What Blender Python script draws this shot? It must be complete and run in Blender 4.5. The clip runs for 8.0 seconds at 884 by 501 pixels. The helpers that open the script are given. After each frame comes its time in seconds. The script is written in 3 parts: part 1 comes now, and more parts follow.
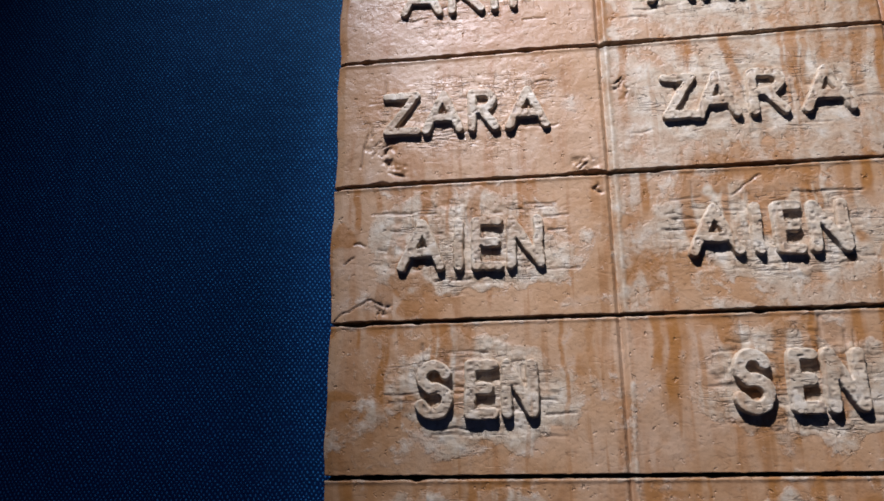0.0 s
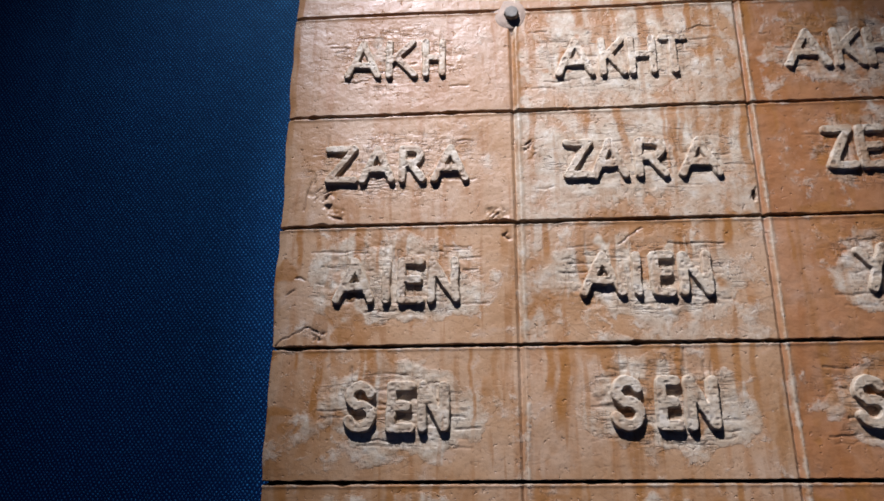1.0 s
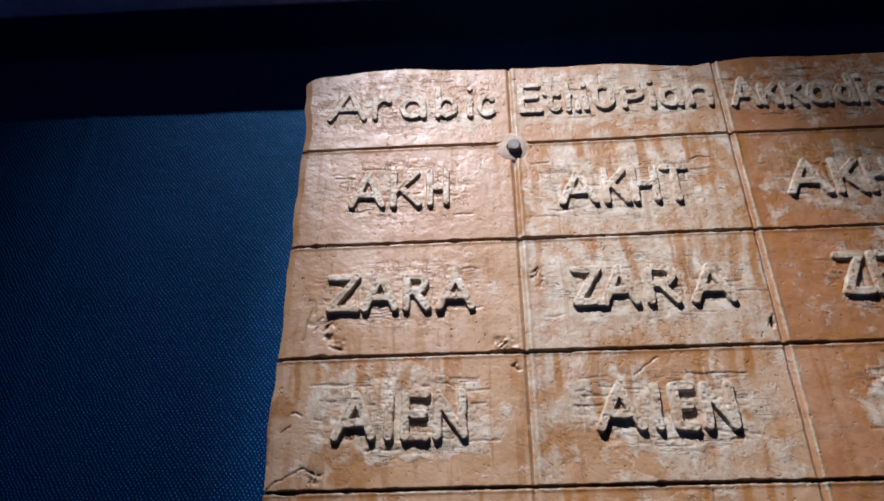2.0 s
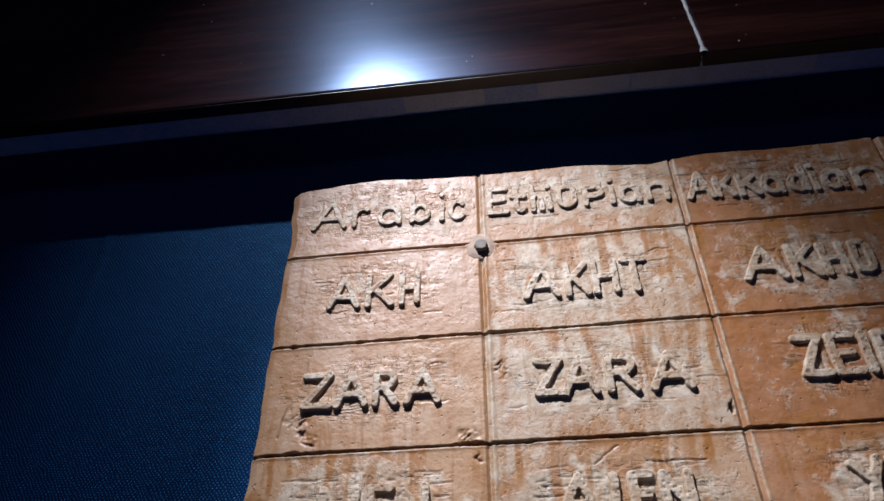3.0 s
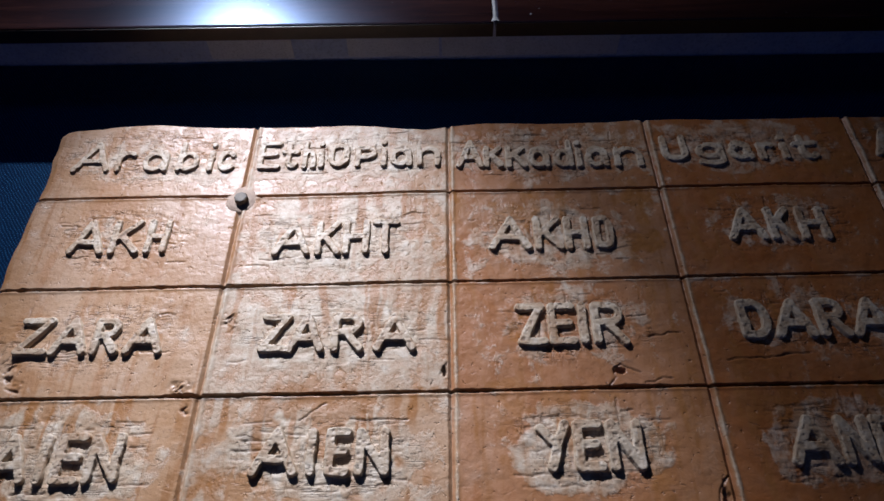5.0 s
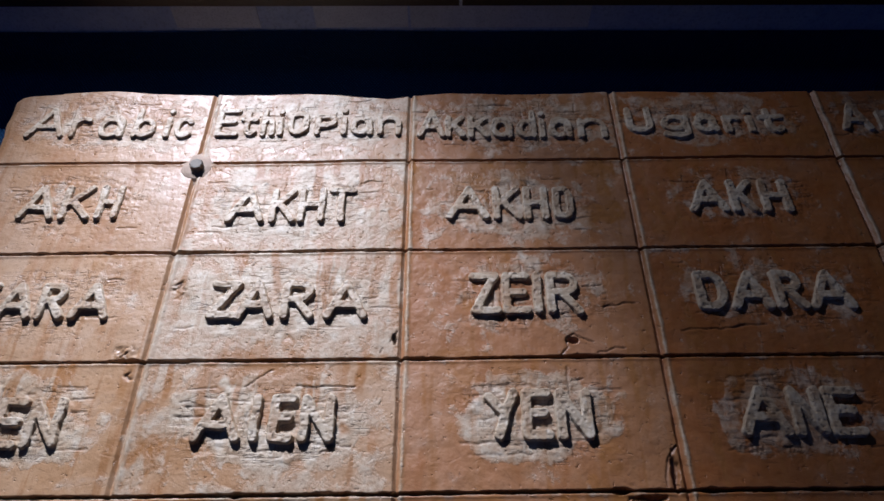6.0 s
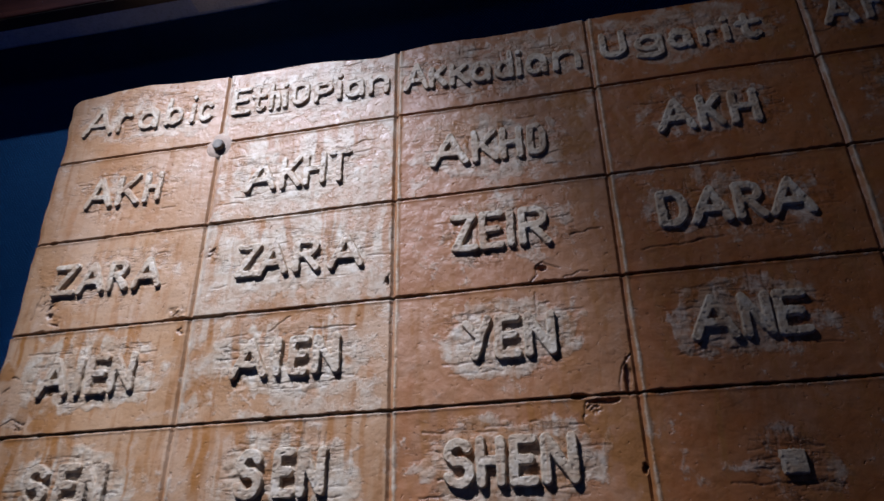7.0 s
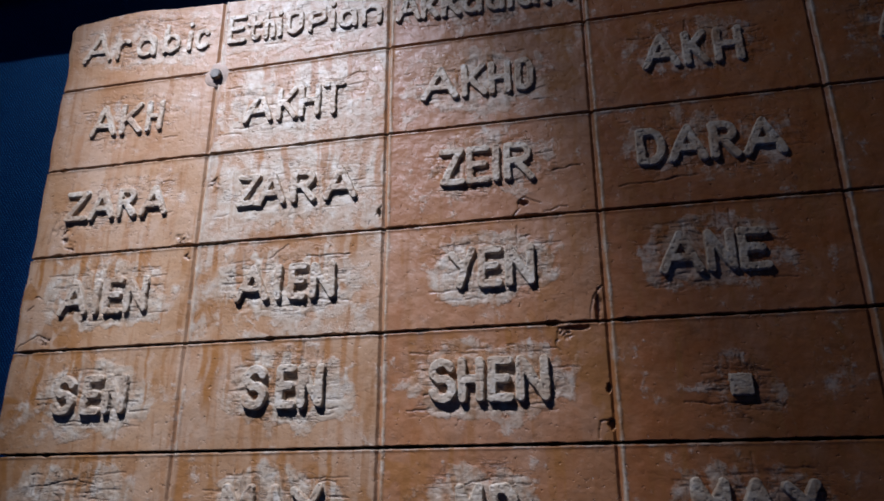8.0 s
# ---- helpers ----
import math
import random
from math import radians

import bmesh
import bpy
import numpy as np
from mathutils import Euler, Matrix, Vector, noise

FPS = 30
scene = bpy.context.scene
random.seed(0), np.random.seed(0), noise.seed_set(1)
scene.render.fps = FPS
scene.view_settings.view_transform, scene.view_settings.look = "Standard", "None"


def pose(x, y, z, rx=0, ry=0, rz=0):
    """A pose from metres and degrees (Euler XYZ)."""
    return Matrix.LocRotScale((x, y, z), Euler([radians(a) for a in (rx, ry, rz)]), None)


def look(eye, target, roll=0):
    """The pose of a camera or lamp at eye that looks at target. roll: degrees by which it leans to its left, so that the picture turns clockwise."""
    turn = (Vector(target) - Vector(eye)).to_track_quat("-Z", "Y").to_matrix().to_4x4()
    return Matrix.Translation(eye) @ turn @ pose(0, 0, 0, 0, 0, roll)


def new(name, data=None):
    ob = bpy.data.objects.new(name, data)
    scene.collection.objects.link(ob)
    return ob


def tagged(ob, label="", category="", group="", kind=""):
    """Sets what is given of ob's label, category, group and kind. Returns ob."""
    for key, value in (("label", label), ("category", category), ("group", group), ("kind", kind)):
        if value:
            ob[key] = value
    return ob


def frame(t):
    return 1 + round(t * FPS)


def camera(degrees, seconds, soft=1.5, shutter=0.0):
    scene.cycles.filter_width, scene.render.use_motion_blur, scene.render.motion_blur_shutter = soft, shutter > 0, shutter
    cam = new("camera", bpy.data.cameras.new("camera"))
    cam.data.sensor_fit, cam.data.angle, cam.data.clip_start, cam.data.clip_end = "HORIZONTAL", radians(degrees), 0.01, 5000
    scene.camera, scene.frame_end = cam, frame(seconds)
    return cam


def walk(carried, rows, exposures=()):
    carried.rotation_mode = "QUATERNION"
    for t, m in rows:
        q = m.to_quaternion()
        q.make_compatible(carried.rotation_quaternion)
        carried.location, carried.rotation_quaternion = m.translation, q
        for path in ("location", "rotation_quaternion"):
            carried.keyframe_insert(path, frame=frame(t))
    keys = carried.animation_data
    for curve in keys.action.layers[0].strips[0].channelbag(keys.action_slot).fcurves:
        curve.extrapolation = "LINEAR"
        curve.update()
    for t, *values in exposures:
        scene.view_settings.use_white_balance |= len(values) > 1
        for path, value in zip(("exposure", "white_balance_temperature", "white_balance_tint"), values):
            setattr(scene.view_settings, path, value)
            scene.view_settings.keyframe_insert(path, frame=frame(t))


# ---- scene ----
cam = camera(66.9, 8.0, soft=1.6, shutter=0.15)
PATH = [
    (0, (0.007, -0.005, 1.492), (-0.223, 1.91, 2.024), -0.2),
    (0.5, (0.028, -0.041, 1.483), (-0.158, 1.876, 2.021), 0.1),
    (1, (0.042, -0.077, 1.488), (-0.078, 1.834, 2.065), 0.3),
    (1.5, (0.035, -0.068, 1.49), (-0.025, 1.806, 2.185), 0.3),
    (2, (0.033, -0.056, 1.489), (-0.066, 1.699, 2.444), -0.1),
    (2.2, (0.045, -0.057, 1.486), (-0.128, 1.634, 2.541), 0.4),
    (3.3, (0.111, -0.08, 1.46), (-0.103, 1.495, 2.674), 0.2),
    (3.5, (0.115, -0.077, 1.455), (-0.076, 1.501, 2.669), 0.3),
    (4, (0.168, -0.065, 1.452), (0.048, 1.536, 2.645), -0.0),
    (4.5, (0.243, -0.046, 1.456), (0.164, 1.572, 2.63), -0.1),
    (4.7, (0.256, -0.052, 1.462), (0.221, 1.576, 2.624), -0.7),
    (6, (0.299, -0.031, 1.452), (0.291, 1.626, 2.573), 0.1),
    (6.5, (0.36, -0.044, 1.442), (0.287, 1.627, 2.539), -0.3),
    (7, (0.414, -0.095, 1.441), (0.073, 1.662, 2.333), -0.8),
    (7.5, (0.423, -0.155, 1.453), (-0.053, 1.65, 2.173), -0.6),
    (8, (0.44, -0.136, 1.452), (0.055, 1.725, 2.074), -0.1),
]
EXPOSURES = [(0.0, 0.08, 6450, 10), (1.0, 0.12, 6450, 10), (2.0, 0.05, 6400, 10), (3.5, 0.0, 6650, 10), (4.5, 0.0, 6500, 10), (6.5, -0.02, 6100, 10), (8.0, -0.02, 5850, 10)]
walk(cam, [(t, look(eye, target, roll)) for t, eye, target, roll in PATH], EXPOSURES)

# ---- world and lights ----
world = bpy.data.worlds.new("world")
scene.world = world
world.use_nodes = True
world.node_tree.nodes["Background"].inputs[0].default_value = (0.01, 0.012, 0.02, 1)
world.node_tree.nodes["Background"].inputs[1].default_value = 0.2

LAMP = (-0.22, -0.31, 2.835)
# one lamp: its hot beam and the spill round it
for watts, cone, target in ((186, 27.5, (0.14, 0.437, 1.64)), (37, 62, (0.15, 0.437, 1.72))):
    spot = bpy.data.lights.new("display_spot", "SPOT")
    spot.energy, spot.spot_size, spot.spot_blend, spot.shadow_soft_size = watts, radians(cone), 1.0, 0.014
    spot.color = (0.87, 0.935, 1.12)
    new("display_spot", spot).matrix_world = look(LAMP, target)

# unseen cool fill lamp, added for the bluish light of the room
hall = bpy.data.lights.new("hall_fill", "AREA")
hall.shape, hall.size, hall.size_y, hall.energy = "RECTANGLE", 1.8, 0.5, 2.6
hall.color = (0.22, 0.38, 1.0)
new("hall_fill", hall).matrix_world = pose(-0.2, -2.6, 2.5, 52)

# an added blue fill that only reaches the floor, so its bounce tints the soffit
aisle = bpy.data.lights.new("aisle_fill", "SPOT")
aisle.energy, aisle.spot_size, aisle.spot_blend, aisle.shadow_soft_size = 72, radians(66), 0.5, 0.05
aisle.color = (0.22, 0.38, 1.0)
new("aisle_fill", aisle).matrix_world = look((0.4, -1.35, 2.97), (0.4, -1.3, 0.0))

# ---- materials ----
def material(name):
    mat = bpy.data.materials.new(name)
    mat.use_nodes = True
    nodes = mat.node_tree.nodes
    return mat, nodes, mat.node_tree.links, nodes["Principled BSDF"]


def noise_node(nodes, links, vector, scale, detail=4.0, rough=0.55, distort=0.0):
    n = nodes.new("ShaderNodeTexNoise")
    n.inputs["Scale"].default_value, n.inputs["Detail"].default_value = scale, detail
    n.inputs["Roughness"].default_value, n.inputs["Distortion"].default_value = rough, distort
    links.new(vector, n.inputs["Vector"])
    return n.outputs["Fac"]


def stretched(nodes, links, sx, sy, sz):
    c = nodes.new("ShaderNodeTexCoord")
    m = nodes.new("ShaderNodeMapping")
    m.inputs["Scale"].default_value = (sx, sy, sz)
    links.new(c.outputs["Object"], m.inputs["Vector"])
    return m.outputs["Vector"]


def ramp(nodes, links, fac, stops):
    r = nodes.new("ShaderNodeValToRGB")
    while len(r.color_ramp.elements) < len(stops):
        r.color_ramp.elements.new(0.5)
    for e, (p, c) in zip(r.color_ramp.elements, stops):
        e.position, e.color = p, ((c, c, c, 1) if isinstance(c, (int, float)) else (*c, 1))
    links.new(fac, r.inputs["Fac"])
    return r.outputs["Color"]


def mixed(nodes, links, fac, a, b, kind="MIX"):
    m = nodes.new("ShaderNodeMix")
    m.data_type, m.blend_type = "RGBA", kind
    for value, socket in ((fac, m.inputs[0]), (a, m.inputs[6]), (b, m.inputs[7])):
        if isinstance(value, (int, float)):
            socket.default_value = value
        elif isinstance(value, tuple):
            socket.default_value = (*value, 1)
        else:
            links.new(value, socket)
    return m.outputs[2]


def sums(nodes, links, op, a, b, c=None):
    m = nodes.new("ShaderNodeMath")
    m.operation = op
    for k, value in enumerate((a, b, c)):
        if value is None:
            continue
        if isinstance(value, (int, float)):
            m.inputs[k].default_value = value
        else:
            links.new(value, m.inputs[k])
    return m.outputs[0]


def relief(nodes, links, shader, height, strength, distance):
    b = nodes.new("ShaderNodeBump")
    b.inputs["Strength"].default_value, b.inputs["Distance"].default_value = strength, distance
    links.new(height, b.inputs["Height"])
    links.new(b.outputs["Normal"], shader.inputs["Normal"])


def clay_material():
    """Waxed terracotta with orange runs and a pale limy film, whose reach is the mesh's own 'lime' value."""
    mat, n, l, sh = material("terracotta")
    even = stretched(n, l, 1, 1, 1)
    down = stretched(n, l, 1, 1, 0.16)
    across = stretched(n, l, 0.3, 1, 1)
    big = noise_node(n, l, even, 13, 4, 0.6)
    drip = noise_node(n, l, down, 55, 4, 0.55, 0.4)
    fine = noise_node(n, l, even, 420, 5, 0.65)
    mid = noise_node(n, l, even, 75, 6, 0.65, 0.3)
    scratch = noise_node(n, l, across, 260, 4, 0.6)
    tone = n.new("ShaderNodeObjectInfo").outputs["Random"]
    thin = noise_node(n, l, stretched(n, l, 1, 1, 0.09), 130, 3, 0.5, 0.3)
    blot = noise_node(n, l, even, 32, 5, 0.6, 0.5)
    col = ramp(n, l, big, [(0.28, (0.33, 0.164, 0.067)), (0.48, (0.385, 0.224, 0.118)), (0.72, (0.44, 0.297, 0.193))])
    col = mixed(n, l, ramp(n, l, drip, [(0.50, 0.0), (0.62, 0.5)]), col, (0.285, 0.112, 0.030))
    col = mixed(n, l, ramp(n, l, thin, [(0.60, 0.0), (0.70, 0.4)]), col, (0.20, 0.072, 0.020))
    col = mixed(n, l, ramp(n, l, blot, [(0.54, 0.0), (0.70, 0.55)]), col, (0.46, 0.33, 0.235))
    col = mixed(n, l, ramp(n, l, mid, [(0.60, 0.0), (0.70, 0.4)]), col, (0.50, 0.38, 0.28))
    col = mixed(n, l, ramp(n, l, fine, [(0.28, 0.55), (0.42, 0.0)]), col, (0.10, 0.045, 0.02))
    col = mixed(n, l, sums(n, l, "MULTIPLY", tone, 0.4), col, (0.26, 0.115, 0.050))
    # browner clay, which also darkens the tiles away from the lamp
    brown_shade = n.new("ShaderNodeAttribute")
    brown_shade.attribute_name = "brown_shade"
    col = mixed(n, l, sums(n, l, "MULTIPLY", brown_shade.outputs["Fac"], ramp(n, l, blot, [(0.35, 1.0), (0.7, 0.70)])), col, (0.265, 0.084, 0.022))
    lime_lit = n.new("ShaderNodeAttribute")
    lime_lit.attribute_name = "lime_lit"
    film = sums(n, l, "ADD", lime_lit.outputs["Fac"], sums(n, l, "MULTIPLY_ADD", mid, 1.2, -0.6))
    film = sums(n, l, "ADD", film, sums(n, l, "MULTIPLY_ADD", drip, 1.0, -0.5))
    film = sums(n, l, "ADD", film, sums(n, l, "MULTIPLY_ADD", blot, 1.7, -0.85))
    film = sums(n, l, "ADD", film, sums(n, l, "MULTIPLY_ADD", fine, 0.5, -0.25))
    film = ramp(n, l, film, [(0.30, 0.0), (0.46, 0.36), (0.75, 0.60), (1.05, 0.76)])
    pale = ramp(n, l, mid, [(0.34, (0.30, 0.207, 0.128)), (0.5, (0.42, 0.333, 0.232)), (0.68, (0.53, 0.462, 0.365))])
    pale = mixed(n, l, ramp(n, l, fine, [(0.30, 0.6), (0.44, 0.0)]), pale, (0.16, 0.10, 0.06))
    dirt = n.new("ShaderNodeAttribute")
    dirt.attribute_name = "dirt"
    grime = sums(n, l, "MULTIPLY", dirt.outputs["Fac"], ramp(n, l, fine, [(0.3, 1.0), (0.7, 0.45)]))
    carved = n.new("ShaderNodeAttribute")
    carved.attribute_name = "carved"
    hair = []
    for sx, sz, size, seen in ((0.10, 1.0, 210, 0.6), (1.0, 0.13, 190, 0.35), (0.6, 1.0, 60, 0.4)):
        lines = noise_node(n, l, stretched(n, l, sx, 1, sz), size, 2, 0.5, 0.3)
        band = ramp(n, l, lines, [(0.475, 0.0), (0.492, seen), (0.508, seen), (0.525, 0.0)])
        hair.append(sums(n, l, "MULTIPLY", band, ramp(n, l, noise_node(n, l, even, 85, 2, 0.5), [(0.45, 0.0), (0.58, 1.0)])))
    scored = sums(n, l, "MULTIPLY", sums(n, l, "MAXIMUM", hair[0], hair[1]), carved.outputs["Fac"])
    scored = sums(n, l, "MAXIMUM", scored, sums(n, l, "MULTIPLY", hair[2], 0.18))
    skin = mixed(n, l, film, col, pale)
    runs = n.new("ShaderNodeAttribute")
    runs.attribute_name = "runs"
    wet = sums(n, l, "MULTIPLY", runs.outputs["Fac"], ramp(n, l, mid, [(0.35, 1.0), (0.65, 0.8)]))
    skin = mixed(n, l, wet, skin, (0.265, 0.102, 0.021))
    skin = mixed(n, l, ramp(n, l, thin, [(0.57, 0.0), (0.66, 0.35)]), skin, (0.27, 0.115, 0.032))
    grime = sums(n, l, "MAXIMUM", grime, sums(n, l, "MULTIPLY", scored, 0.85))
    l.new(mixed(n, l, grime, skin, (0.075, 0.040, 0.022)), sh.inputs["Base Color"])
    l.new(mixed(n, l, film, ramp(n, l, mid, [(0.3, 0.36), (0.7, 0.50)]), (0.56, 0.56, 0.56)), sh.inputs["Roughness"])
    speck = noise_node(n, l, even, 190, 3, 0.6)
    nick = ramp(n, l, speck, [(0.28, 0.0), (0.36, 1.0)])
    h = sums(n, l, "ADD", sums(n, l, "MULTIPLY", fine, 0.13), sums(n, l, "MULTIPLY", scratch, 0.03))
    h = sums(n, l, "ADD", h, sums(n, l, "MULTIPLY", nick, 0.4))
    h = sums(n, l, "ADD", h, sums(n, l, "MULTIPLY", film, 0.30))
    h = sums(n, l, "ADD", h, sums(n, l, "MULTIPLY", noise_node(n, l, even, 95, 3, 0.6), 0.42))
    h = sums(n, l, "ADD", h, sums(n, l, "MULTIPLY", noise_node(n, l, stretched(n, l, 0.6, 1, 1), 38, 3, 0.6, 0.6), 0.40))
    h = sums(n, l, "SUBTRACT", h, sums(n, l, "MULTIPLY", scored, 0.6))
    h = sums(n, l, "ADD", h, sums(n, l, "MULTIPLY", sums(n, l, "MULTIPLY", scratch, carved.outputs["Fac"]), 0.4))
    relief(n, l, sh, h, 0.9, 0.0018)
    sh.inputs["Specular IOR Level"].default_value = 0.34
    return mat


def plain_material(name, dark, light, scale, rough, metal=0.0, bump=0.0004):
    mat, n, l, sh = material(name)
    even = stretched(n, l, 1, 1, 1)
    a = noise_node(n, l, even, scale, 5, 0.6)
    b = noise_node(n, l, even, scale * 9, 4, 0.6)
    col = ramp(n, l, a, [(0.3, dark), (0.7, light)])
    col = mixed(n, l, ramp(n, l, b, [(0.35, 0.4), (0.5, 0.0)]), col, tuple(v * 0.55 for v in dark))
    l.new(col, sh.inputs["Base Color"])
    l.new(ramp(n, l, a, [(0.2, rough * 0.85), (0.8, min(1.0, rough * 1.15))]), sh.inputs["Roughness"])
    sh.inputs["Metallic"].default_value = metal
    relief(n, l, sh, b, 0.5, bump)
    return mat


def cloth_material():
    """Coarse blue canvas: over-and-under threads of about 2 mm, with slubs."""
    mat, n, l, sh = material("blue_canvas")
    c = n.new("ShaderNodeTexCoord")
    wob = n.new("ShaderNodeTexNoise")
    wob.inputs["Scale"].default_value = 60
    l.new(c.outputs["Object"], wob.inputs["Vector"])
    shift = n.new("ShaderNodeVectorMath")
    shift.operation = "MULTIPLY_ADD"
    l.new(wob.outputs["Color"], shift.inputs[0])
    shift.inputs[1].default_value = (0.006, 0, 0.006)
    l.new(c.outputs["Object"], shift.inputs[2])
    sep = n.new("ShaderNodeSeparateXYZ")
    l.new(shift.outputs[0], sep.inputs[0])
    u = sums(n, l, "SINE", sums(n, l, "MULTIPLY", sep.outputs["X"], 2 * math.pi / PITCH[0]), 0)
    v = sums(n, l, "SINE", sums(n, l, "MULTIPLY", sep.outputs["Z"], 2 * math.pi / PITCH[1]), 0)
    weave = sums(n, l, "MULTIPLY_ADD", sums(n, l, "MULTIPLY", u, v), 0.5, 0.5)
    dot = ramp(n, l, weave, [(0.62, 0.0), (0.88, 1.0)])
    slub = noise_node(n, l, stretched(n, l, 0.05, 1, 1), 260, 3, 0.6)
    slub2 = noise_node(n, l, stretched(n, l, 1, 1, 0.05), 260, 3, 0.6)
    tint = noise_node(n, l, stretched(n, l, 1, 1, 1), 9, 4, 0.6)
    grit = noise_node(n, l, stretched(n, l, 1, 1, 1), 600, 2, 0.6)
    col = ramp(n, l, tint, [(0.3, (0.0024, 0.0066, 0.042)), (0.7, (0.0040, 0.0108, 0.064))])
    # highlights on the thread crossings painted in as lighter dots, gaps darker
    col = mixed(n, l, dot, mixed(n, l, 0.45, col, (0.0014, 0.0048, 0.027)), mixed(n, l, ramp(n, l, noise_node(n, l, stretched(n, l, 1, 1, 1), 320, 2, 0.6), [(0.35, 0.1), (0.65, 1.0)]), col, (0.026, 0.125, 0.30)))
    col = mixed(n, l, ramp(n, l, slub, [(0.58, 0.0), (0.72, 0.45)]), col, (0.0015, 0.016, 0.05))
    col = mixed(n, l, ramp(n, l, slub2, [(0.3, 0.35), (0.45, 0.0)]), col, (0.0012, 0.008, 0.03))
    col = mixed(n, l, ramp(n, l, grit, [(0.66, 0.0), (0.76, 0.35)]), col, (0.012, 0.045, 0.09))
    l.new(col, sh.inputs["Base Color"])
    sh.inputs["Roughness"].default_value = 0.56
    l.new(ramp(n, l, sums(n, l, "MULTIPLY", dot, ramp(n, l, grit, [(0.35, 0.45), (0.65, 1.0)])), [(0.0, 0.25), (1.0, 1.0)]), sh.inputs["Specular IOR Level"])
    sh.inputs["IOR"].default_value = 1.9
    sh.inputs["Specular Tint"].default_value = (0.02, 0.42, 0.86, 1)
    patchy = ramp(n, l, noise_node(n, l, stretched(n, l, 0.4, 1, 1), 120, 3, 0.6), [(0.35, 0.15), (0.65, 1.0)])
    h = sums(n, l, "ADD", sums(n, l, "MULTIPLY", dot, patchy), sums(n, l, "MULTIPLY", slub, 0.3))
    h = sums(n, l, "ADD", h, sums(n, l, "MULTIPLY", slub2, 0.2))
    relief(n, l, sh, h, 0.6, 0.0008)
    return mat


def wood_material():
    """Varnished reddish-brown board with its grain along x."""
    mat, n, l, sh = material("varnished_wood")
    long = noise_node(n, l, stretched(n, l, 0.07, 1, 1), 60, 6, 0.65, 0.6)
    pores = noise_node(n, l, stretched(n, l, 0.04, 1, 1), 600, 3, 0.6)
    clouds = noise_node(n, l, stretched(n, l, 0.5, 1, 1), 7, 3, 0.5)
    col = ramp(n, l, long, [(0.3, (0.010, 0.003, 0.002)), (0.5, (0.028, 0.008, 0.005)), (0.72, (0.060, 0.019, 0.012))])
    col = mixed(n, l, ramp(n, l, pores, [(0.36, 0.7), (0.48, 0.0)]), col, (0.012, 0.004, 0.003))
    col = mixed(n, l, ramp(n, l, noise_node(n, l, stretched(n, l, 1, 1, 1), 140, 1, 0.5), [(0.80, 0.0), (0.84, 0.8)]), col, (0.40, 0.40, 0.42))
    l.new(col, sh.inputs["Base Color"])
    l.new(ramp(n, l, clouds, [(0.3, 0.25), (0.7, 0.30)]), sh.inputs["Roughness"])
    sh.inputs["Coat Weight"].default_value, sh.inputs["Coat Roughness"].default_value = 0.42, 0.11
    sh.inputs["Specular IOR Level"].default_value = 0.50
    # blue tint paints the cool halo round the lamp's reflection, not the varnish's colour
    sh.inputs["Specular Tint"].default_value = (0.20, 0.50, 1.0, 1)
    relief(n, l, sh, pores, 0.12, 0.0003)
    return mat


PITCH = (0.0036, 0.0046)
CLAY = clay_material()
GROUT = plain_material("grout", (0.10, 0.06, 0.035), (0.22, 0.14, 0.09), 90, 0.85)
DAUB = plain_material("daub", (0.25, 0.16, 0.105), (0.36, 0.25, 0.175), 160, 0.75)
STEEL = plain_material("dull_steel", (0.11, 0.09, 0.07), (0.22, 0.18, 0.14), 200, 0.75)
CLOTH, WOOD = cloth_material(), wood_material()
FILLER = plain_material("filler", (0.45, 0.43, 0.40), (0.72, 0.71, 0.68), 150, 0.7)
EDGE = plain_material("edge_band", (0.010, 0.004, 0.003), (0.024, 0.010, 0.007), 60, 0.35)
SOFFIT = plain_material("soffit_paint", (0.40, 0.50, 0.72), (0.62, 0.70, 0.84), 28, 0.6)
TAPE = plain_material("masking_tape", (0.70, 0.72, 0.74), (0.80, 0.82, 0.84), 45, 0.5)
# walls and unseen floor, paled to bounce light up under the soffit
PAINT = plain_material("wall_paint", (0.22, 0.24, 0.29), (0.28, 0.30, 0.35), 4, 0.8)
FLOORING = plain_material("bounce_floor", (0.28, 0.33, 0.46), (0.40, 0.45, 0.58), 30, 0.95)
CEILING = plain_material("ceiling_paint", (0.14, 0.14, 0.15), (0.19, 0.19, 0.20), 4, 0.85)


# ---- building helpers ----
def part(name, bm, mat, parent=None, label="", smooth=False):
    me = bpy.data.meshes.new(name)
    bm.to_mesh(me)
    bm.free()
    me.materials.append(mat)
    if smooth:
        me.polygons.foreach_set("use_smooth", [True] * len(me.polygons))
    ob = new(name, me)
    if parent is not None:
        ob.parent = parent
    return tagged(ob, label) if label else ob


def block(x0, x1, y0, y1, z0, z1, bevel=0.0, bm=None):
    bm = bm or bmesh.new()
    made = bmesh.ops.create_cube(bm, size=1.0, matrix=Matrix.Translation(((x0 + x1) / 2, (y0 + y1) / 2, (z0 + z1) / 2)) @ Matrix.Diagonal((x1 - x0, y1 - y0, z1 - z0, 1)))
    if bevel:
        edges = {e for v in made["verts"] for e in v.link_edges}
        bmesh.ops.bevel(bm, geom=list(edges), offset=bevel, segments=2, affect="EDGES", profile=0.6)
    return bm


LATTICE = np.random.default_rng(7).random((256, 256))


